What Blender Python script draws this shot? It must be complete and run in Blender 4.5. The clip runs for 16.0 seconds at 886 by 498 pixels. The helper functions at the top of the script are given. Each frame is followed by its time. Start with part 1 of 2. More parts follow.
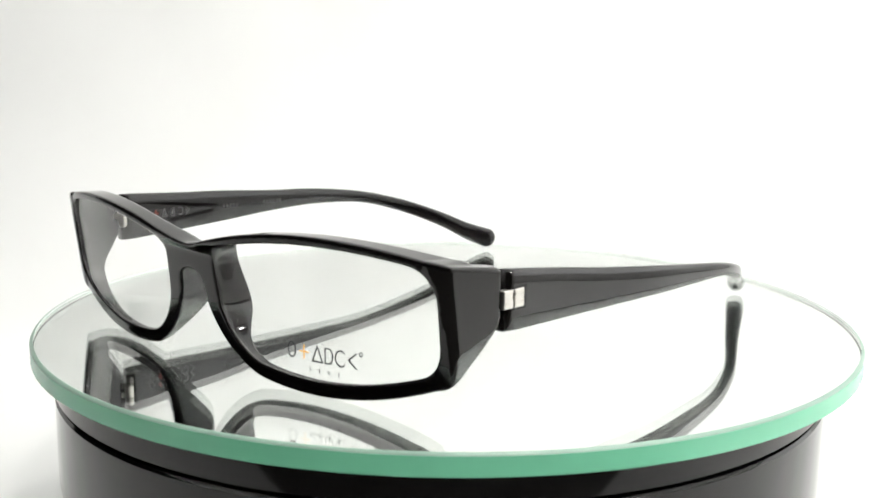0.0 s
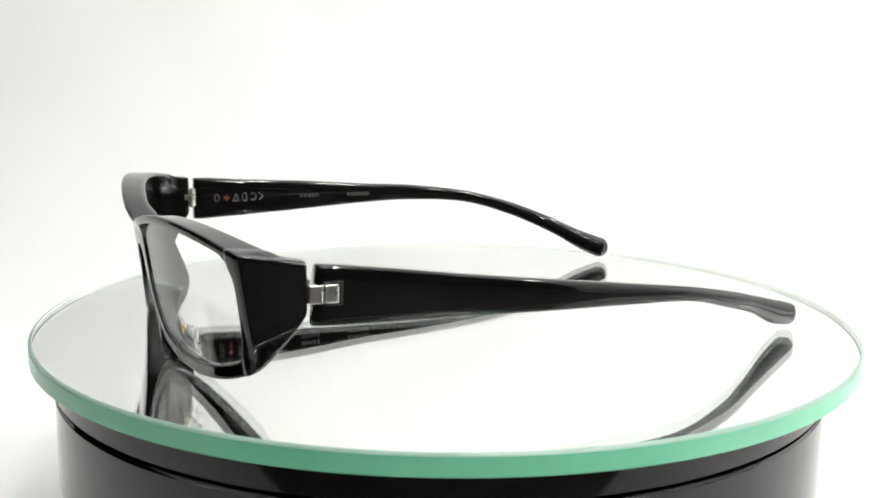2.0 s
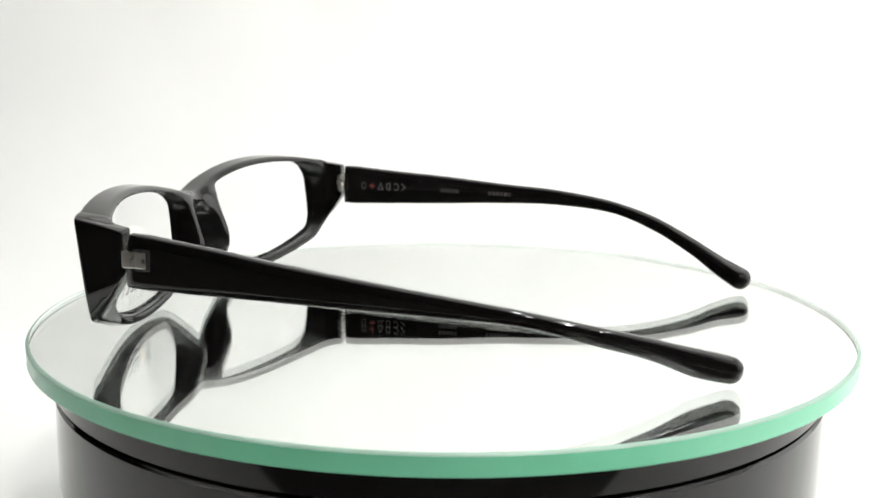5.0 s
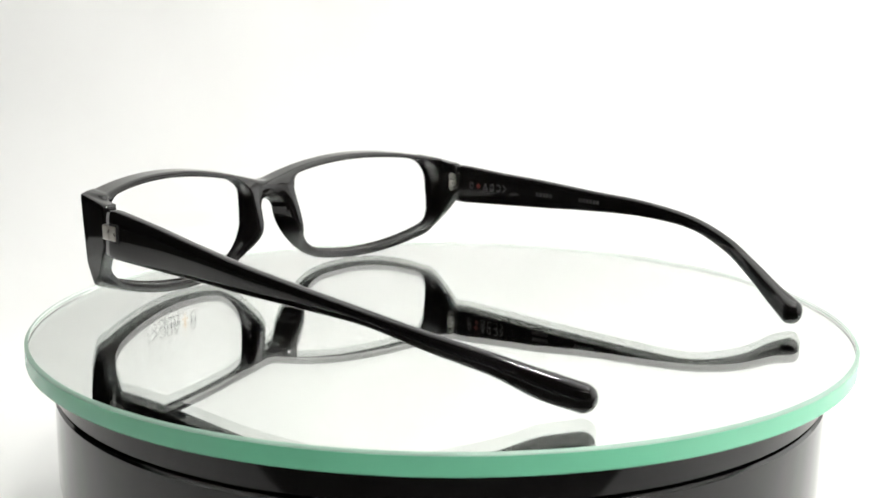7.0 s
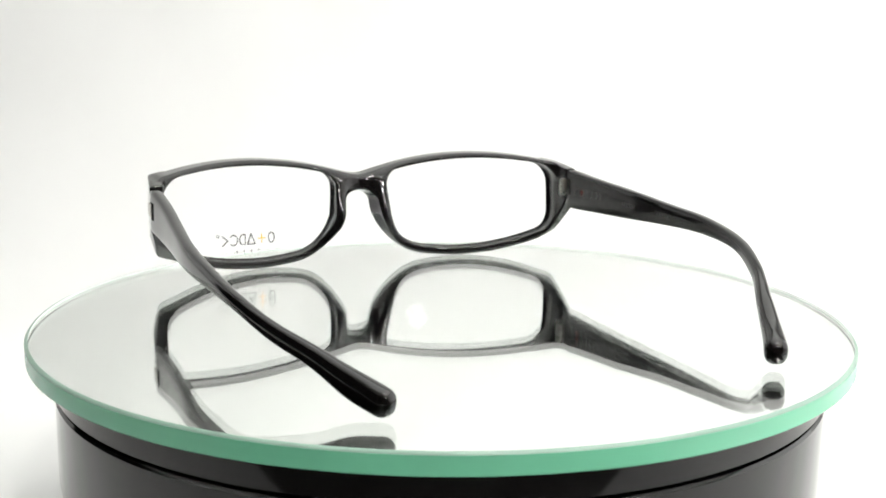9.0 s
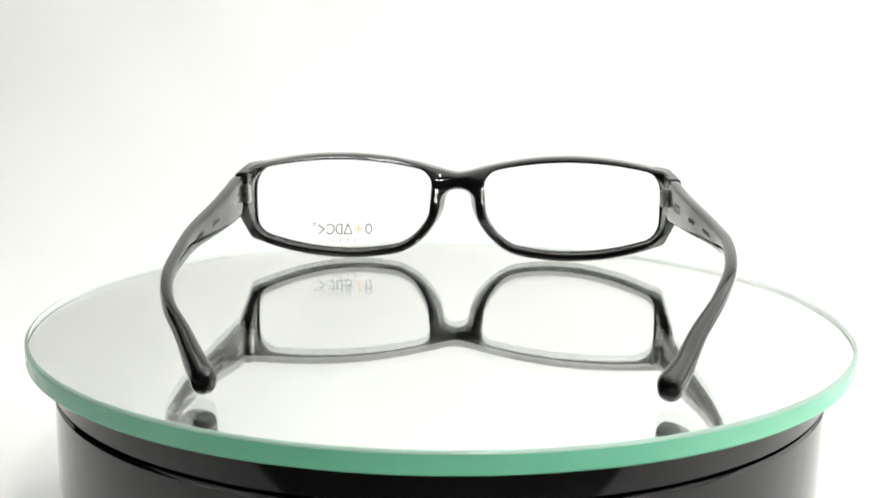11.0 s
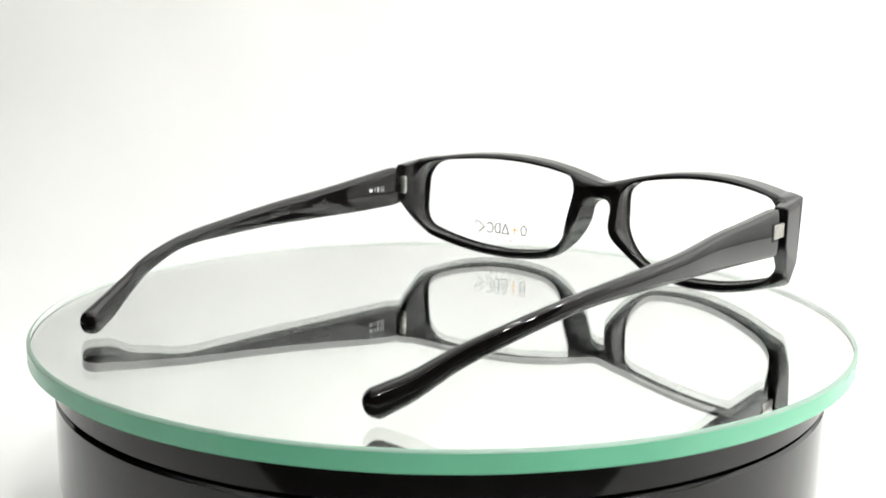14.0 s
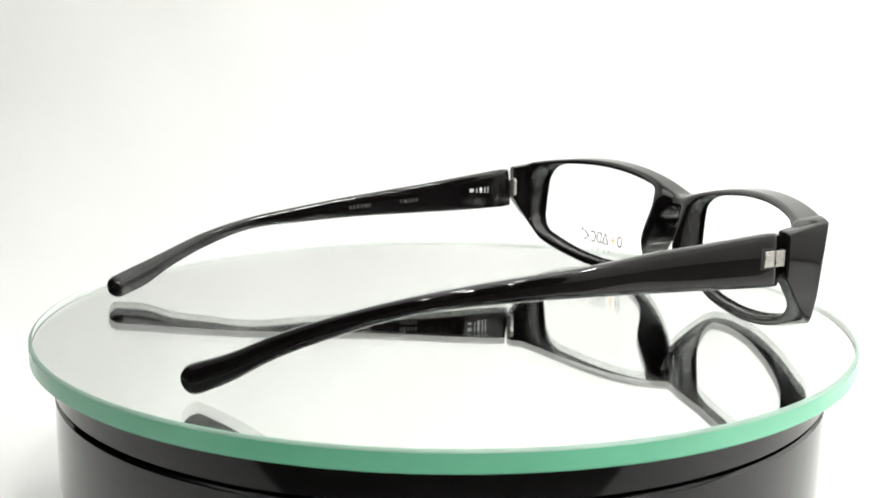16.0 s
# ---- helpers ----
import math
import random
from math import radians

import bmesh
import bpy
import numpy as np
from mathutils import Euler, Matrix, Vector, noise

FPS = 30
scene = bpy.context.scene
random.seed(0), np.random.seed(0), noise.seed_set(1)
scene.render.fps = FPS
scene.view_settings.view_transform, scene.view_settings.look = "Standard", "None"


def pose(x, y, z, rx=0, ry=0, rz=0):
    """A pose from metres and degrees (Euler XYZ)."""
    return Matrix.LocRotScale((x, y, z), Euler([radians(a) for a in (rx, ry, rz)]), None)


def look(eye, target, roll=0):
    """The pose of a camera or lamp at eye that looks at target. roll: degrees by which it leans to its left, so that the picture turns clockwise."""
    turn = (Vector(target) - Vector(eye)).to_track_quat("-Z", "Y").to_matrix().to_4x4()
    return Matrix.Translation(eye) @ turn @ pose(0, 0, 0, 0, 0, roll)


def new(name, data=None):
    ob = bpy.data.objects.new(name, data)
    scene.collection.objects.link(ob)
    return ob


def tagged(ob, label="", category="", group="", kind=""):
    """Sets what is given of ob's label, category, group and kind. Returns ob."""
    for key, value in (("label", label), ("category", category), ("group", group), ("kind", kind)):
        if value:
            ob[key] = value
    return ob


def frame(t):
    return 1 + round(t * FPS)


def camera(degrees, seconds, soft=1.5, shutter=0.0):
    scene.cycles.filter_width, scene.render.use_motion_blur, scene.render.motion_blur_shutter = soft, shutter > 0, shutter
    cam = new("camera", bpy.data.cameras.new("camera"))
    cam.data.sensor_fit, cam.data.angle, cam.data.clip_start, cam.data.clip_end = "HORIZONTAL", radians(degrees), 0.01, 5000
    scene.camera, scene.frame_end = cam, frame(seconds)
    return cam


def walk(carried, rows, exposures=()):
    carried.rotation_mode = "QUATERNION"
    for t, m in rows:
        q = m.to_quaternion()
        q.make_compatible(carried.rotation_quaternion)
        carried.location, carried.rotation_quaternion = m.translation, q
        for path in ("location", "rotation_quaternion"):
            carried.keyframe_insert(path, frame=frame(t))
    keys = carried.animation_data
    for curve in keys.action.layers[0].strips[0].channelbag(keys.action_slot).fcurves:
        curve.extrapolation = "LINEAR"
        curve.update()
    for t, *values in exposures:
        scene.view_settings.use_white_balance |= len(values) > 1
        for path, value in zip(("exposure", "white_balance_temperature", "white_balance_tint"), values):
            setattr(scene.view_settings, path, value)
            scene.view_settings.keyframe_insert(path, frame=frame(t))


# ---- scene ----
# ---------------------------------------------------------------- camera
cam = camera(41.9, 16.0, soft=1.6)
EYE = Vector((0, -0.3061, 0.0753))
YAW, PITCH = radians(0.11), radians(-10.75)
AIM = EYE + Vector((math.sin(YAW) * math.cos(PITCH), math.cos(YAW) * math.cos(PITCH), math.sin(PITCH)))
STAND = look(EYE, AIM, 0.65)
walk(cam, [(0, STAND), (16, STAND)])
cam.data.dof.use_dof = True
cam.data.dof.focus_distance, cam.data.dof.aperture_fstop = 0.285, 38.0


def turn_at(t):
    """Degrees by which the turntable's plate has turned at t seconds."""
    return 35.84 - 12.691 * (t - 8) - 0.0051 * (t - 8) ** 2


# ---------------------------------------------------------------- world, lamps, exposure
world = bpy.data.worlds.new("room_light")
scene.world = world
world.use_nodes = True
world.node_tree.nodes["Background"].inputs[0].default_value = (1.0, 0.98, 0.95, 1)
world.node_tree.nodes["Background"].inputs[1].default_value = 0.25
scene.view_settings.exposure = -0.05


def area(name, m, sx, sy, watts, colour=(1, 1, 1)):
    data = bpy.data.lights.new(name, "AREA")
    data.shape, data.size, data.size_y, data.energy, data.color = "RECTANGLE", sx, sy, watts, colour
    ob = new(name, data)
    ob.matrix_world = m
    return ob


# unseen fill lamps, added under the booth's roof and before its east cloth
area("roof_fill", look((0.12, 0.18, 0.56), (0.12, 0.18, 0)), 0.9, 0.5, 2.5, (0.985, 1.0, 0.95))
area("side_fill", look((0.56, 0.12, 0.22), (0, 0.15, 0.1)), 0.5, 0.4, 0.8)


# ---------------------------------------------------------------- materials
def material(name, colour, rough=0.5, metal=0.0, vary=0.0, scale=200.0, bump=0.0, bump_scale=800.0, **more):
    m = bpy.data.materials.new(name)
    m.use_nodes = True
    n, l = m.node_tree.nodes, m.node_tree.links
    b = n["Principled BSDF"]
    b.inputs["Base Color"].default_value = (*colour, 1)
    b.inputs["Roughness"].default_value, b.inputs["Metallic"].default_value = rough, metal
    for k, v in more.items():
        b.inputs[k.replace("_", " ")].default_value = v
    co = n.new("ShaderNodeTexCoord")
    if vary:
        t = n.new("ShaderNodeTexNoise")
        t.inputs["Scale"].default_value, t.inputs["Detail"].default_value = scale, 6
        l.new(co.outputs["Object"], t.inputs["Vector"])
        mix = n.new("ShaderNodeMix")
        mix.data_type = "RGBA"
        mix.inputs["A"].default_value = (*[c * (1 - vary) for c in colour], 1)
        mix.inputs["B"].default_value = (*[min(1, c * (1 + vary)) for c in colour], 1)
        l.new(t.outputs["Fac"], mix.inputs["Factor"])
        l.new(mix.outputs["Result"], b.inputs["Base Color"])
        rr = n.new("ShaderNodeMapRange")
        rr.inputs["To Min"].default_value, rr.inputs["To Max"].default_value = rough * 0.8, rough * 1.25
        l.new(t.outputs["Fac"], rr.inputs["Value"])
        l.new(rr.outputs["Result"], b.inputs["Roughness"])
    if bump:
        t2 = n.new("ShaderNodeTexNoise")
        t2.inputs["Scale"].default_value, t2.inputs["Detail"].default_value = bump_scale, 4
        l.new(co.outputs["Object"], t2.inputs["Vector"])
        bp = n.new("ShaderNodeBump")
        bp.inputs["Strength"].default_value, bp.inputs["Distance"].default_value = bump, 0.0005
        l.new(t2.outputs["Fac"], bp.inputs["Height"])
        l.new(bp.outputs["Normal"], b.inputs["Normal"])
    return m


ACETATE = material("black_acetate", (0.0045, 0.004, 0.004), 0.018, vary=0.3, scale=90, IOR=1.47)
STEEL = material("brushed_steel", (0.62, 0.60, 0.56), 0.28, 1.0, vary=0.12, scale=900)
LENS = material("demo_lens", (1, 1, 1), 0.0, Transmission_Weight=1.0, IOR=1.2)
INK = material("grey_ink", (0.015, 0.016, 0.02), 0.5)
ORANGE = material("orange_ink", (0.95, 0.48, 0.05), 0.5)
SILVER_INK = material("silver_ink", (0.5, 0.5, 0.5), 0.4)
PALE_INK = material("pale_ink", (0.06, 0.06, 0.06), 0.5)
RED_INK = material("red_ink", (0.13, 0.018, 0.01), 0.5)
DIM_INK = material("dim_ink", (0.022, 0.022, 0.022), 0.5)
GLASS = material("float_glass", (0.98, 0.999, 0.987), 0.0, Transmission_Weight=1.0, IOR=1.52)
EDGE = material("green_glass_edge", (0.19, 0.59, 0.38), 0.18, vary=0.06, scale=60)
ARRIS = material("ground_glass_arris", (0.23, 0.36, 0.29), 0.3, vary=0.12, scale=150)
# pale paint for the light that comes through the plate's edge
RIM = material("edge_light_paint", (0.84, 0.90, 0.87), 0.4)
MIRROR = material("silvered_mirror", (0.98, 0.985, 0.975), 0.0, 1.0)
BASE = material("black_gloss_plastic", (0.004, 0.004, 0.0045), 0.06, vary=0.25, scale=40, bump=0.12, bump_scale=28, IOR=1.42)
# matte black standing for the shade in the groove and round the hinge leaf
GAP_SHADE = material("groove_shadow_gap", (0.006, 0.006, 0.006), 0.6)
CLOTH = material("white_backdrop_cloth", (0.86, 0.86, 0.855), 0.9, vary=0.05, scale=6, bump=0.3, bump_scale=18)
WALL = material("dim_room_wall", (0.09, 0.088, 0.084), 0.8, vary=0.1, scale=3)
TABLE = material("dark_table", (0.07, 0.065, 0.06), 0.4, vary=0.15, scale=20)
FABRIC = material("white_booth_fabric", (0.8, 0.8, 0.8), 0.9, vary=0.03, scale=9)
LED = material("lit_bulb", (1, 1, 1), 0.4)
LED.node_tree.nodes["Principled BSDF"].inputs["Emission Color"].default_value = (1, 0.985, 0.94, 1)
LED.node_tree.nodes["Principled BSDF"].inputs["Emission Strength"].default_value = 290


# ---------------------------------------------------------------- mesh helpers
def mesh_of(name, verts, faces, smooth=True):
    me = bpy.data.meshes.new(name)
    me.from_pydata([tuple(v) for v in verts], [], [tuple(f) for f in faces])
    me.validate()
    bm = bmesh.new()
    bm.from_mesh(me)
    bmesh.ops.recalc_face_normals(bm, faces=bm.faces)
    bm.to_mesh(me)
    bm.free()
    if smooth:
        me.polygons.foreach_set("use_smooth", [True] * len(me.polygons))
    return me


def part(name, bm, mat, parent=None, label="", smooth=False):
    """One mesh object out of a bmesh or a finished mesh, under a thing or a part."""
    if isinstance(bm, bmesh.types.BMesh):
        me = bpy.data.meshes.new(name)
        bmesh.ops.recalc_face_normals(bm, faces=bm.faces)
        bm.to_mesh(me)
        bm.free()
        if smooth:
            me.polygons.foreach_set("use_smooth", [True] * len(me.polygons))
    else:
        me = bm
    me.materials.append(mat)
    if smooth:
        me.set_sharp_from_angle(angle=radians(40))
    ob = new(name, me)
    ob.parent = parent
    return tagged(ob, label)


def box(sx, sy, sz, m=Matrix(), bevel=0.0, segments=2):
    bm = bmesh.new()
    bmesh.ops.create_cube(bm, size=1, matrix=Matrix.Diagonal((sx, sy, sz, 1)))
    if bevel:
        bmesh.ops.bevel(bm, geom=bm.edges[:], offset=bevel, segments=segments, profile=0.5, affect="EDGES")
    bmesh.ops.transform(bm, matrix=m, verts=bm.verts)
    return bm


def lathe(profile, n=160, closed=False):
    """A solid of revolution round z from (radius, height) pairs."""
    bm = bmesh.new()
    rings = []
    for r, z in profile:
        if r == 0:
            rings.append([bm.verts.new((0, 0, z))])
        else:
            rings.append([bm.verts.new((r * math.cos(2 * math.pi * i / n), r * math.sin(2 * math.pi * i / n), z)) for i in range(n)])
    pairs = list(zip(rings, rings[1:])) + ([(rings[-1], rings[0])] if closed else [])
    for a, b in pairs:
        for i in range(n):
            j = (i + 1) % n
            q = [a[i % len(a)], a[j % len(a)], b[j % len(b)], b[i % len(b)]]
            q = list(dict.fromkeys(q))
            if len(q) > 2:
                bm.faces.new(q)
    return bm


# ---------------------------------------------------------------- the booth: table, backdrop, walls, roof
def grid_sheet(profile, x0, x1, nx, wob=0.0):
    """A sheet swept along x from a (y, z) profile."""
    vs, fs = [], []
    for i in range(nx + 1):
        x = x0 + (x1 - x0) * i / nx
        for y, z in profile:
            w = wob * (noise.noise(Vector((x * 4, y * 4, z * 4))) + 0.35 * noise.noise(Vector((x * 14 + z * 9, y * 8, z * 11))) + 0.12 * noise.noise(Vector((x * 45, y * 40, z * 38))))
            vs.append((x, y + w, z))
    k = len(profile)
    for i in range(nx):
        for j in range(k - 1):
            fs.append((i * k + j, i * k + j + 1, (i + 1) * k + j + 1, (i + 1) * k + j))
    return vs, fs


FLOOR_Z = -0.075
sweep = [(-0.20, FLOOR_Z + 0.002), (-0.10, FLOOR_Z + 0.002), (0.10, FLOOR_Z + 0.002), (0.30, FLOOR_Z + 0.002)]
sweep += [(0.35 + 0.15 * math.sin(a), FLOOR_Z + 0.152 - 0.15 * math.cos(a)) for a in np.linspace(0.1, math.pi / 2, 9)]
sweep += [(0.50 + 0.0005 * k, FLOOR_Z + 0.152 + 0.0075 * k) for k in range(1, 65)]
backdrop = part("backdrop", mesh_of("backdrop", *grid_sheet(sweep, -0.58, 0.58, 150, 0.007)), CLOTH)
backdrop.modifiers.new("thick", "SOLIDIFY").thickness = 0.001
tagged(backdrop, "seamless white cloth backdrop curving up behind the turntable", "backdrop", kind="structure")

table = part("table_top", box(1.6, 1.3, 0.03, pose(0, 0.0, FLOOR_Z - 0.016), 0.003), TABLE)
tagged(table, "dark table top under the white cloth", "table", kind="structure")
for n_, x_, y_, d_ in (("wall_west", -0.60, 0.44, 0.22), ("wall_east", 0.60, 0.05, 1.00)):
    w_ = part(n_, box(0.01, d_, 0.68, pose(x_, y_, FLOOR_Z + 0.34), 0.002), FABRIC)
    tagged(w_, "white fabric side wall of the photo booth", "wall", kind="structure")
roof = part("ceiling", box(1.22, 1.01, 0.01, pose(0, 0.05, FLOOR_Z + 0.70), 0.002), FABRIC)
tagged(roof, "white fabric roof of the photo booth", "ceiling", kind="structure")
back = part("wall_north", box(1.22, 0.01, 0.70, pose(0, 0.56, FLOOR_Z + 0.35), 0.002), FABRIC)
tagged(back, "white fabric back wall of the photo booth", "wall", kind="structure")
# the dim room behind the camera
for n_, sx, sy, sz, x, y, z in (("room_wall_south", 4, 0.05, 2.6, 0, -2.0, 0.5), ("room_wall_west", 0.05, 4, 2.6, -2.0, 0, 0.5),
                                ("room_wall_east", 0.05, 4, 2.6, 2.0, 0, 0.5), ("room_wall_north", 4, 0.05, 2.6, 0, 2.0, 0.5),
                                ("room_floor", 4, 4, 0.05, 0, 0, -0.8), ("room_ceiling", 4, 4, 0.05, 0, 0, 1.8)):
    tagged(part(n_, box(sx, sy, sz, pose(x, y, z)), WALL), "dim plain room wall behind the camera", "wall", kind="structure")

def cylinder(r, h, m, n=20):
    bm = bmesh.new()
    bmesh.ops.create_cone(bm, cap_ends=True, segments=n, radius1=r, radius2=r, depth=h, matrix=m)
    return bm


# lamp bars hung under the roof, running from side to side, each with a row of small lit bulbs
def lamp_bar(x, y, z):
    bar = new("lamp_bar")
    bar.location = (x, y, z)
    tagged(bar, "white hanging lamp bar with three small lit frosted bulbs", "lamp", "lamp bars")
    part("rail", box(0.36, 0.02, 0.012, Matrix(), 0.002), FABRIC, bar)
    for k in (-1, 1):
        part("rod", cylinder(0.004, 0.614 - z, pose(0.14 * k, 0, (0.626 - z) / 2)), STEEL, bar)
    for k in (-1, 0, 1):
        part("socket", cylinder(0.008, 0.016, pose(0.13 * k, 0, -0.012)), FABRIC, bar)
        bm = bmesh.new()
        bmesh.ops.create_icosphere(bm, subdivisions=3, radius=BULB_R, matrix=Matrix.Translation((0.13 * k, 0, -0.026)))
        part("bulb", bm, LED, bar, "lit frosted bulb", True)


BULB_R = 0.012
for y_, z_ in ((-0.40, 0.36), (-0.14, 0.44)):
    lamp_bar(0.20, y_, z_)


# ---------------------------------------------------------------- the turntable
R_PLATE, T_PLATE = 0.1070, 0.0048
table_thing = new("turntable")
table_thing.location = (0.0003, 0, -T_PLATE - 0.0006)
tagged(table_thing, "black glossy round turntable with a green-edged mirrored glass plate", "turntable")
RB = 0.1005
part("upper_ring", lathe([(0, 0), (RB - 0.001, 0), (RB, -0.001), (RB, -0.0074), (RB - 0.0006, -0.0080), (0, -0.0080)]), BASE, table_thing, "", True)
# the groove's shade, put in as a dark strip
part("gap", lathe([(RB - 0.003, -0.0080), (RB - 0.003, -0.0087)]), GAP_SHADE, table_thing, "dark narrow strip with the groove's shade in its colour")
part("base", lathe([(0, -0.0087), (RB - 0.0006, -0.0087), (RB, -0.0093), (RB, -0.030), (RB - 0.0015, -0.042), (RB - 0.004, -0.0535),
                    (RB - 0.004, FLOOR_Z + T_PLATE + 0.0032), (0, FLOOR_Z + T_PLATE + 0.0032)]), BASE, table_thing, "", True)
plate = part("glass_plate", lathe([(0, 0), (R_PLATE - 0.0008, 0), (R_PLATE - 0.0004, -0.0004), (R_PLATE - 0.0004, -T_PLATE + 0.0004), (0, -T_PLATE + 0.0004)], 256),
             GLASS, table_thing, "clear round glass plate", True)
part("arris", lathe([(R_PLATE - 0.0009, 0.00003), (R_PLATE - 0.00035, -0.00012), (R_PLATE, -0.00055), (R_PLATE - 0.0003, -0.0006)], 256),
     ARRIS, plate, "ground grey-green upper arris of the glass", True)
part("edge", lathe([(R_PLATE - 0.0003, -0.0005), (R_PLATE, -0.00058), (R_PLATE, -T_PLATE + 0.0004), (R_PLATE - 0.0004, -T_PLATE)], 256),
     EDGE, plate, "polished green glass edge", True)
# added liner: its pale colour stands for backdrop light seen through the edge
part("rim_liner", lathe([(R_PLATE - 0.00055, -T_PLATE + 0.0004), (R_PLATE - 0.0005, -0.0008)], 256),
     RIM, plate, "pale added liner, painted as light through the glass edge", True)
plate.visible_shadow = False
part("mirror", lathe([(0, -T_PLATE + 0.0003), (R_PLATE - 0.0006, -T_PLATE + 0.0003), (R_PLATE - 0.0006, -T_PLATE), (0, -T_PLATE)], 256), MIRROR, plate, "silvered mirror backing")


# ---------------------------------------------------------------- the spectacles
# local space in millimetres: +y is where the front faces, +x the wearer's right
CX = 2.5


def round_and(a, b, r):
    return np.minimum(-r, np.maximum(a, b)) + np.hypot(np.maximum(a + r, 0), np.maximum(b + r, 0))


def blend_or(a, b, k):
    h = np.clip(0.5 + 0.5 * (b - a) / k, 0, 1)
    return b * (1 - h) + a * h - k * h * (1 - h)


def front_y(s, z):
    """The face of the front: bowed, leaning, and standing forward along the brow."""
    brow = np.clip((z - 26) / 4.5, 0, 1)
    return 78.4 - 0.0024 * s * s + 0.13 * (z - 20) + 1.2 * brow * brow * (3 - 2 * brow) * (1 - np.clip(s / 68, 0, 1) ** 4)


def lens_y(s, z):
    return 77.9 - 0.0024 * s * s + 0.13 * (z - 20)


def opening(s, z):
    """The outline of a lens: below 0 inside."""
    top = z - (33.1 - 0.0042 * (s - 40.5) ** 2)
    bot = 2.7 + 0.0068 * (s - 34) ** 2 - z
    nas = 8.7 + 0.005 * (z - 27) ** 2 - s
    tem = s - (66.3 - 0.0042 * (z - 22) ** 2)
    u, v = np.clip((s - 24) / 28, 0, 1), np.clip((z - 14) / 11, 0, 1)
    r = (4.5 * (1 - u) + 6.0 * u) * v + (10.0 * (1 - u) + 4.5 * u) * (1 - v)
    return round_and(np.maximum(top, bot), np.maximum(nas, tem), r)


def front_solid(x, y, z):
    s = np.sqrt(x * x + 8.0)
    dep = front_y(s, z) - y
    back = np.clip(dep, 0, 7)
    top = z - (34.6 - 0.0044 * (s - 40) ** 2)
    bot = -0.25 + 0.0068 * (s - 34) ** 2 - z
    nas = 4.9 + 0.007 * (z - 24) ** 2 - s
    tem = s - (68.1 - 0.003 * (z - 20) ** 2)
    r = np.clip(12.5 - 0.36 * (s - 20), 1.6, 12.5)
    eye = round_and(np.maximum(bot, z - 40), np.maximum(nas, tem), r)
    bridge = np.maximum(22.7 - 0.04 * s * s - z, s - 12)
    outline = blend_or(eye, bridge, 3.0) + 0.17 * back
    outline = round_and(outline, top + 0.04 * back, 1.2)
    # deeper along the brow, and deepest at the nose pads
    high = np.clip((z - 16) / 14, 0, 1)
    thick = 3.5 + 2.6 * high * high * (3 - 2 * high)
    thick = thick + 6.3 * np.exp(-((s - 8) / 5.0) ** 2 - ((z - 15) / 10.0) ** 2)
    thick = thick + 2.6 * (s / 64) ** 4
    body = round_and(round_and(outline, (dep - thick) * 0.8, 1.3), -dep, 0.7)
    # end piece that turns back to the hinge
    side = 68.9 + 0.12 * (67 - y)
    out = s - side
    inn = (64.9 + 0.12 * (67 - y)) - s
    up = z - (31.4 - 0.13 * (67 - y))
    low = (6.5 + 0.45 * (67 - y) + 0.055 * np.clip(67 - y, 0, 14) ** 2 - z) * 0.72
    facet = 0.94 * out + 0.30 * (13.0 + 0.42 * (67 - y) - z)
    chamfer = 0.7 * (out + up + 0.14 * np.maximum(61 - y, 0))
    end = round_and(np.maximum(round_and(np.maximum(np.maximum(out, chamfer), facet), np.maximum(up, low), 0.6), inn), np.maximum(-dep, 55.3 - y), 0.45)
    body = blend_or(round_and(body, facet, 0.4), end, 1.5)
    # the lower edge of the rim rises towards the hinge
    rise = (5.9 + 0.45 * (67 - y) + 0.055 * np.clip(67 - y, 0, 14) ** 2 - z) * 0.6 - np.maximum(66.5 - s, 0) * 0.35
    body = round_and(body, rise, 0.5)
    return round_and(body, -opening(s, z) - 0.4 * np.clip(1.8 - dep, 0, 1.8) - 0.15 * np.clip(dep - 2.5, 0, 3), 0.6)


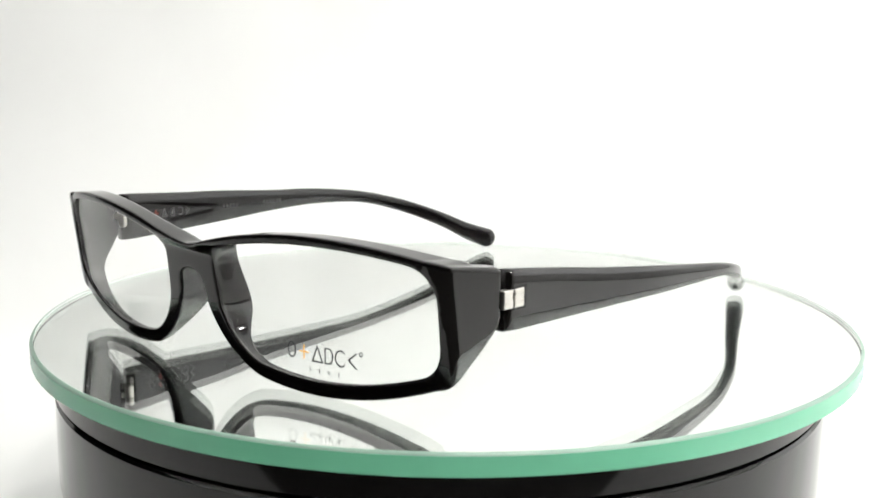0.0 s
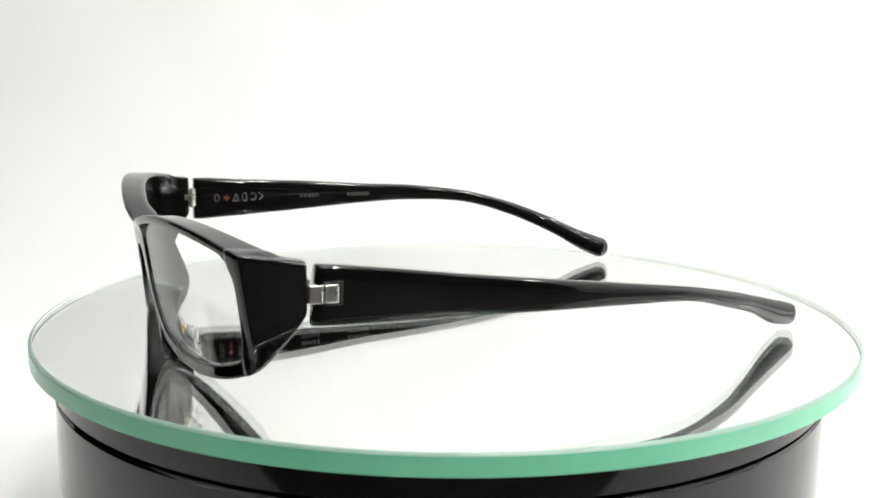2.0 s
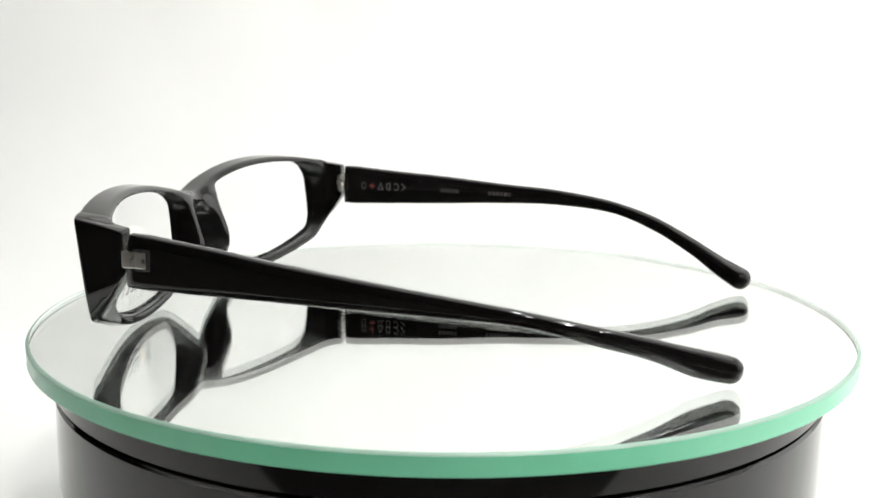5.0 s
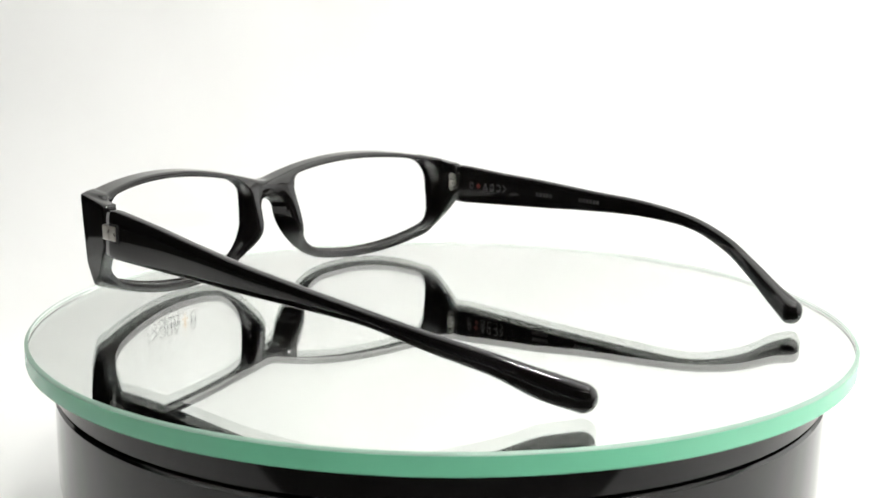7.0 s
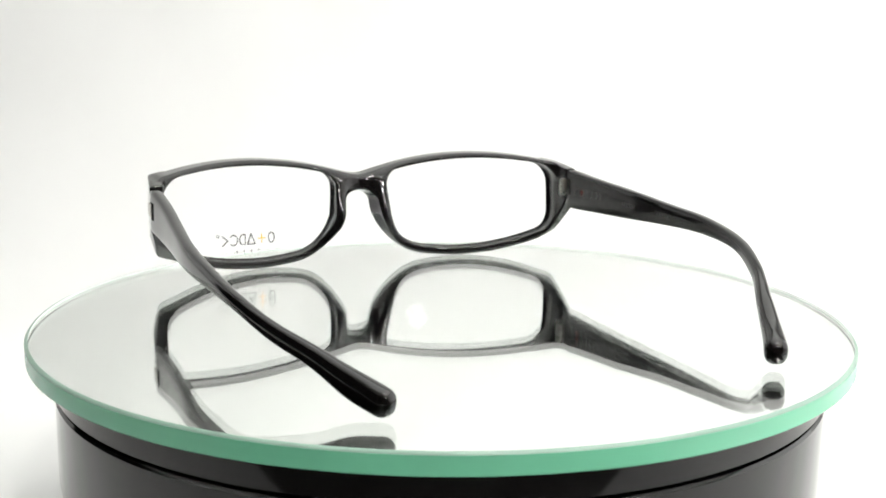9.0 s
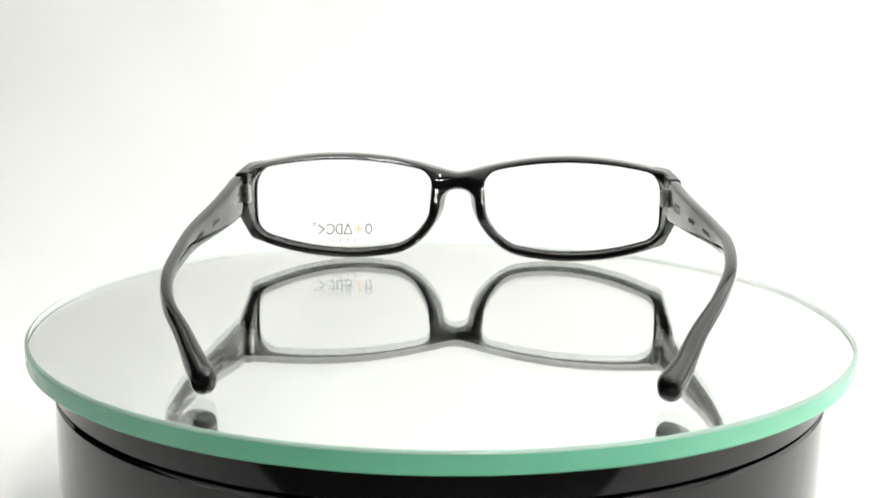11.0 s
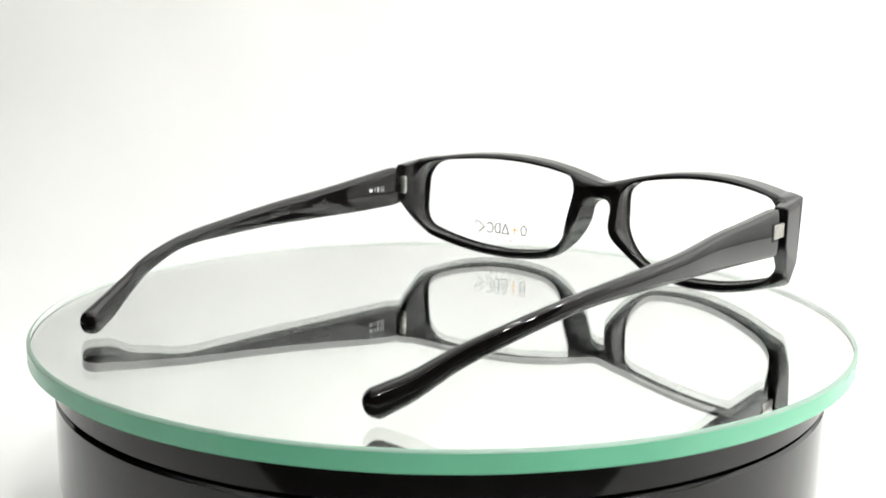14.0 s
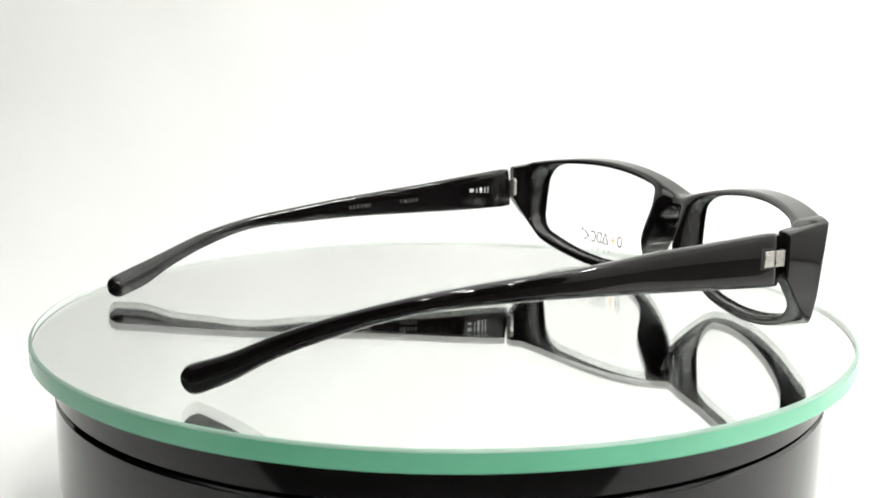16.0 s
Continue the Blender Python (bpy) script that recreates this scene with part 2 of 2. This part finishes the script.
def surface(fn, lo, hi, step):
    """Wraps a closed mesh round where fn is below zero."""
    ax = [np.arange(a, b + step, step) for a, b in zip(lo, hi)]
    g = np.stack(np.meshgrid(*ax, indexing="ij"), -1)
    v = fn(g[..., 0], g[..., 1], g[..., 2])
    neg = v < 0
    n = np.array(v.shape) - 1
    total, count = np.zeros((*n, 3)), np.zeros(n)
    corner = [(i, j, k) for i in (0, 1) for j in (0, 1) for k in (0, 1)]

    def at(a, c):
        return a[c[0]:c[0] + n[0], c[1]:c[1] + n[1], c[2]:c[2] + n[2]]

    for a in corner:
        for d in range(3):
            if a[d]:
                continue
            b = tuple(1 if q == d else a[q] for q in range(3))
            va, vb = at(v, a), at(v, b)
            cross = at(neg, a) != at(neg, b)
            f = np.where(cross, va / np.where(va == vb, 1, va - vb), 0)
            p = at(g, a) + f[..., None] * (at(g, b) - at(g, a))
            total += np.where(cross[..., None], p, 0)
            count += cross
    use = count > 0
    idx = -np.ones(n, int)
    idx[use] = np.arange(use.sum())
    pts = total[use] / count[use][:, None]
    for _ in range(4):
        e = 0.02
        val = fn(*pts.T)
        gr = np.stack([(fn(*(pts + e * np.eye(3)[d]).T) - fn(*(pts - e * np.eye(3)[d]).T)) / (2 * e) for d in range(3)], -1)
        move = (val / np.maximum((gr ** 2).sum(1), 0.05))[:, None] * gr
        pts = pts - np.clip(move, -0.3 * step, 0.3 * step)
    faces = []
    for d in range(3):
        a, b = [q for q in range(3) if q != d]
        cut = [slice(1, -1)] * 3
        cut[d] = slice(0, -1)
        nxt = list(cut)
        nxt[d] = slice(1, None)
        i, j, k = np.nonzero(neg[tuple(cut)] != neg[tuple(nxt)])
        base = np.stack([i, j, k], -1)
        base[:, a] += 1
        base[:, b] += 1
        ea, eb = np.eye(3, dtype=int)[a], np.eye(3, dtype=int)[b]
        quad = [idx[tuple((base - o).T)] for o in (0 * ea, ea, ea + eb, eb)]
        faces.append(np.stack(quad, -1))
    return pts, np.concatenate(faces)


glasses = new("spectacles")
tagged(glasses, "black acetate rectangular spectacles with clear demo lenses, temples open", "glasses")
MM = 0.001
SHIFT = np.array([CX, 0, 0])

pts, fcs = surface(front_solid, (-73, 50, -3), (73, 84, 38), 0.42)
part("front_frame", mesh_of("front_frame", (pts + SHIFT) * MM, fcs.tolist()), ACETATE, glasses, "glossy black acetate front with two rims and a bridge")


def lens(side):
    n, rings = 96, 8
    c = np.array([37.0, 17.5])
    ang = np.linspace(0, 2 * math.pi, n, endpoint=False)
    way = np.stack([np.cos(ang), np.sin(ang)], -1)
    a, b = np.zeros(n), np.full(n, 45.0)
    for _ in range(30):
        m = (a + b) / 2
        q = c + m[:, None] * way
        inside = opening(q[:, 0], q[:, 1]) < 0.7
        a, b = np.where(inside, m, a), np.where(inside, b, m)
    vs, fs = [], []
    for dep in (0.0, 1.2):
        vs.append((side * c[0], lens_y(c[0], c[1]) - dep, c[1]))
        for k in range(1, rings + 1):
            for i in range(n):
                s, z = c + way[i] * a[i] * k / rings
                vs.append((side * s, lens_y(s, z) - dep, z))
    half = 1 + n * rings
    for o in (0, half):
        for i in range(n):
            j = (i + 1) % n
            fs.append((o, o + 1 + i, o + 1 + j))
            for k in range(rings - 1):
                p = o + 1 + k * n
                fs.append((p + i, p + n + i, p + n + j, p + j))
    p = 1 + n * (rings - 1)
    for i in range(n):
        j = (i + 1) % n
        fs.append((p + i, p + j, half + p + j, half + p + i))
    return mesh_of("lens", (np.array(vs) + SHIFT) * MM, fs)


lens_left = part("lens", lens(-1), LENS, glasses, "clear demo lens with a small printed mark", True)
lens_right = part("lens", lens(1), LENS, glasses, "clear plain demo lens", True)
lens_left.visible_shadow = lens_right.visible_shadow = False


# temples: y, outer x, top z, bottom z
TEMPLE_LEFT = [(53.8, -68.2, 29.4, 16.4), (36, -68.0, 27.1, 16.0), (20, -68.4, 24.9, 15.9), (0, -69.0, 22.5, 15.7), (-18, -67.9, 20.2, 15.2),
               (-36, -65.9, 17.7, 14.2), (-50, -62.0, 14.8, 10.6), (-62, -56.0, 11.5, 6.6), (-71, -51.8, 8.9, 2.4), (-78.4, -48.3, 6.7, 0.4)]
TEMPLE_RIGHT = [(53.8, 71.9, 29.9, 16.9), (36, 72.3, 28.5, 17.7), (20, 72.9, 27.5, 18.4), (0, 74.2, 25.7, 19.3), (-18, 74.2, 24.5, 19.6),
                (-36, 71.5, 22.2, 18.4), (-50, 66.5, 18.7, 14.4), (-62, 60.3, 14.0, 9.0), (-71, 56.2, 9.8, 3.6), (-77.3, 53.0, 7.4, 0.5)]


def smooth_rows(rows, n):
    """Catmull-Rom through the rows, n steps each."""
    r = np.array(rows, float)
    r = np.vstack([2 * r[0] - r[1], r, 2 * r[-1] - r[-2]])
    out = []
    for i in range(1, len(r) - 2):
        for k in range(n):
            t = k / n
            a, b, c, d = r[i - 1:i + 3]
            out.append(0.5 * (2 * b + (c - a) * t + (2 * a - 5 * b + 4 * c - d) * t * t + (3 * b - a - 3 * c + d) * t ** 3))
    out.append(r[-2])
    return np.array(out)


def temple(rows, side):
    """A tapered bar with a rounded-rectangle section that ends in a round tip."""
    r = smooth_rows(rows, 10)
    n = 28
    vs, fs = [], []
    count = len(r)
    for i, (y, x, zt, zb) in enumerate(r):
        f = i / (count - 1)
        wide = 3.7 - 1.0 * f + 2.7 * max(0, (f - 0.70) / 0.30)
        power = 5.0 - 2.6 * min(1, f * 1.6)
        hz, hx, zc, xc = (zt - zb) / 2, wide / 2, (zt + zb) / 2, x - side * wide / 2
        # the way of the bar in plan and in height
        a, b = r[max(0, i - 1)], r[min(count - 1, i + 1)]
        d = Vector((b[1] - a[1], b[0] - a[0], ((b[2] + b[3]) - (a[2] + a[3])) / 2)).normalized()
        right = d.cross(Vector((0, 0, 1))).normalized()
        up = right.cross(d)
        shrink = 1.0
        if f < 0.02:
            shrink = 0.96 + 2 * f
        hz *= up.z
        for k in range(n):
            g = 2 * math.pi * k / n
            cg, sg = math.cos(g), math.sin(g)
            pa = math.copysign(abs(cg) ** (2 / power), cg) * hx * shrink
            pb = math.copysign(abs(sg) ** (2 / power), sg) * hz * shrink
            vs.append(Vector((xc, y, zc)) + right * pa + up * pb)
    last, d_end = vs[-n:], d
    mid = sum(last, Vector()) / n
    # the tip's round end
    for q in range(1, 10):
        g = q / 9.5 * math.pi / 2
        for v in last:
            vs.append(mid + (v - mid) * math.cos(g) + d_end * 3.0 * math.sin(g))
    for i in range(count + 8):
        for k in range(n):
            j = (k + 1) % n
            fs.append((i * n + k, i * n + j, (i + 1) * n + j, (i + 1) * n + k))
    fs.append(tuple(range(n)))
    fs.append(tuple((count + 8) * n + k for k in range(n)))
    z0 = min(v.z for v in vs)
    vs = [Vector((v.x, v.y, v.z - min(0, z0 - 0.05) * max(0, (20 - v.y) / 100))) for v in vs]
    return mesh_of("temple", [v * MM for v in vs], fs)


temple_left = part("temple", temple(TEMPLE_LEFT, -1), ACETATE, glasses, "glossy black temple with a rounded tip")
temple_right = part("temple", temple(TEMPLE_RIGHT, 1), ACETATE, glasses, "glossy black temple with a rounded tip")


def hinge(side, x, z):
    """The steel plate on the outside, seamed where it folds, and the barrel within."""
    knuckle = part("hinge", box(0.0016, 0.0030, 0.0039, pose(x - side * 0.0006, 0.0537, z), 0.0003), STEEL, glasses, "brushed steel hinge")
    part("leaf", box(0.0018, 0.0031, 0.0039, pose(x - side * 0.0006, 0.05055, z, 0, 0, side * 2), 0.0003), STEEL, knuckle)
    # slightly proud black plate that paints the shade of a notch round the leaf
    part("recess_shade", box(0.0012, 0.0042, 0.0050, pose(x - side * 0.0005, 0.0502, z, 0, 0, side * 2), 0.0002), GAP_SHADE, knuckle, "dark plate painted as the shade round the hinge leaf")
    part("tongue", box(0.0018, 0.0045, 0.0018, pose(x - side * 0.0026, 0.0545, z), 0.0003), STEEL, knuckle)
    for k in (-1, 0, 1):
        part("barrel", cylinder(0.0011, 0.0015, pose(x - side * 0.0046, 0.0547, z + k * 0.0017)), STEEL, knuckle)
    part("screw", cylinder(0.0007, 0.0058, pose(x - side * 0.0046, 0.0547, z)), STEEL, knuckle)


hinge(-1, -0.0682, 0.0233)
hinge(1, 0.0720, 0.0240)


# printed marks: plain outlined shapes of the size of the signs
def on_lens(x, z, lift=0.00004):
    """A place on the front of the left lens, facing out."""
    s = CX - x
    y = lens_y(s, z)
    slope = math.degrees(math.atan(2 * 0.0024 * s))
    return pose(x * MM, y * MM + lift, z * MM, 0, 0, 180 + slope)


def stroke_sign(points, line, m, closed=True):
    """A thin printed line through (x, z) points in millimetres, in the x-z plane of m."""
    bm = bmesh.new()
    ends = list(zip(points, points[1:] + points[:1])) if closed else list(zip(points, points[1:]))
    for (x0, z0), (x1, z1) in ends:
        d, a = math.hypot(x1 - x0, z1 - z0), math.atan2(z1 - z0, x1 - x0)
        turn = pose((x0 + x1) / 2 * MM, 0, (z0 + z1) / 2 * MM, 0, -math.degrees(a), 0)
        bmesh.ops.create_cube(bm, size=1, matrix=m @ turn @ Matrix.Diagonal(((d + line * 0.6) * MM, 0.00005, line * MM, 1)))
    return bm


def arc(rx, rz, a0, a1, n=14):
    return [(rx * math.cos(radians(a0 + (a1 - a0) * k / n)), rz * math.sin(radians(a0 + (a1 - a0) * k / n))) for k in range(n + 1)]


# one plain outline after another: an oval, a triangle, a half round, a round, a wedge
for x_, shape, closed_ in ((-27.2, arc(1.0, 1.6, 0, 340), True), (-34.0, [(-1.3, -1.6), (0, 1.7), (1.3, -1.6)], True),
                           (-36.9, [(-0.9, -1.6), (-0.9, 1.6)] + arc(1.0, 1.6, 80, -80, 8), True), (-39.9, arc(1.35, 1.65, 45, 315), False),
                           (-42.7, [(1.0, 1.6), (-0.9, 0.0), (1.0, -1.6)], False)):
    part("mark", stroke_sign(shape, 0.33, on_lens(x_, 9.3), closed_), INK, lens_left, "thin dark grey printed outline")
for sx, sz in ((2.6, 0.30), (0.30, 3.0)):
    part("mark", box(sx * MM, 0.00005, sz * MM, on_lens(-30.5, 9.3)), ORANGE, lens_left, "orange printed cross bar")
part("mark", stroke_sign(arc(0.42, 0.42, 0, 340, 10), 0.2, on_lens(-45.0, 11.0)), INK, lens_left, "thin dark grey printed ring")
for k in range(4):
    part("mark", box(0.22 * MM, 0.00005, 0.95 * MM, on_lens(-31.6 - 2.45 * k, 5.6)), INK, lens_left, "faint grey printed bar")


def temple_inside(rows, side, y, z, lift=0.06):
    """A place on the inner face of a temple, facing in."""
    r = smooth_rows(rows, 10)[::-1]
    count = len(r)
    x = np.interp(y, r[:, 0], r[:, 1])
    x2 = np.interp(y - 1, r[:, 0], r[:, 1])
    f = 1 - np.interp(y, r[:, 0], np.arange(count)) / (count - 1)
    wide = 3.7 - 1.0 * f
    lean = math.degrees(math.atan2(x - x2, 1.0))
    return pose((x - side * (wide + lift)) * MM, y * MM, z * MM, 0, 0, 180 - side * 90 - lean)


for y_, w_, h_ in ((45.6, 0.35, 1.9), (44.5, 0.35, 1.9), (43.0, 0.9, 1.7), (41.5, 0.35, 1.4), (39.6, 1.5, 1.1)):
    part("mark", box(w_ * MM, 0.00006, h_ * MM, temple_inside(TEMPLE_LEFT, -1, y_, 22.6)), SILVER_INK, temple_left, "silver printed bar")
for y_, shape, c_, closed_ in ((46.9, arc(0.7, 1.1, 0, 340, 10), PALE_INK, True), (41.0, [(-0.9, -1.1), (0, 1.1), (0.9, -1.1)], PALE_INK, True),
                               (38.3, [(-0.6, -1.1), (-0.6, 1.1)] + arc(0.7, 1.1, 80, -80, 6), PALE_INK, True), (35.6, arc(0.9, 1.1, 45, 315, 10), PALE_INK, False),
                               (33.0, [(0.7, 1.1), (-0.6, 0.0), (0.7, -1.1)], PALE_INK, False)):
    part("mark", stroke_sign(shape, 0.32, temple_inside(TEMPLE_RIGHT, 1, y_, 23.4), closed_), c_, temple_right, "small pale printed outline")
for sx, sz in ((1.9, 0.5), (0.5, 1.9)):
    part("mark", box(sx * MM, 0.00006, sz * MM, temple_inside(TEMPLE_RIGHT, 1, 43.9, 23.4)), RED_INK, temple_right, "small red printed cross bar")
for rows_, ob_, sd_ in ((TEMPLE_LEFT, temple_left, -1), (TEMPLE_RIGHT, temple_right, 1)):
    for y_, n_ in ((20, 5), (4, 6)):
        for k in range(n_):
            z_ = np.interp(y_ - 1.3 * k, [r[0] for r in rows_][::-1], [(r[2] + r[3]) / 2 for r in rows_][::-1])
            part("mark", box(0.9 * MM, 0.00006, 1.2 * MM, temple_inside(rows_, sd_, y_ - 1.3 * k, z_)), DIM_INK, ob_, "faint grey printed bar")


# ---------------------------------------------------------------- motion of the plate and of what lies on it
def motions():
    times = [k * 0.5 for k in range(33)]
    off = Matrix.Translation((-0.0009, 0.0001, T_PLATE + 0.0006))
    walk(glasses, [(t, pose(0, 0, 0.0002, 0, 0, turn_at(t))) for t in times])
    walk(plate, [(t, pose(0.001, 0, 0, 0, 0, turn_at(t)) @ off) for t in times])


motions()
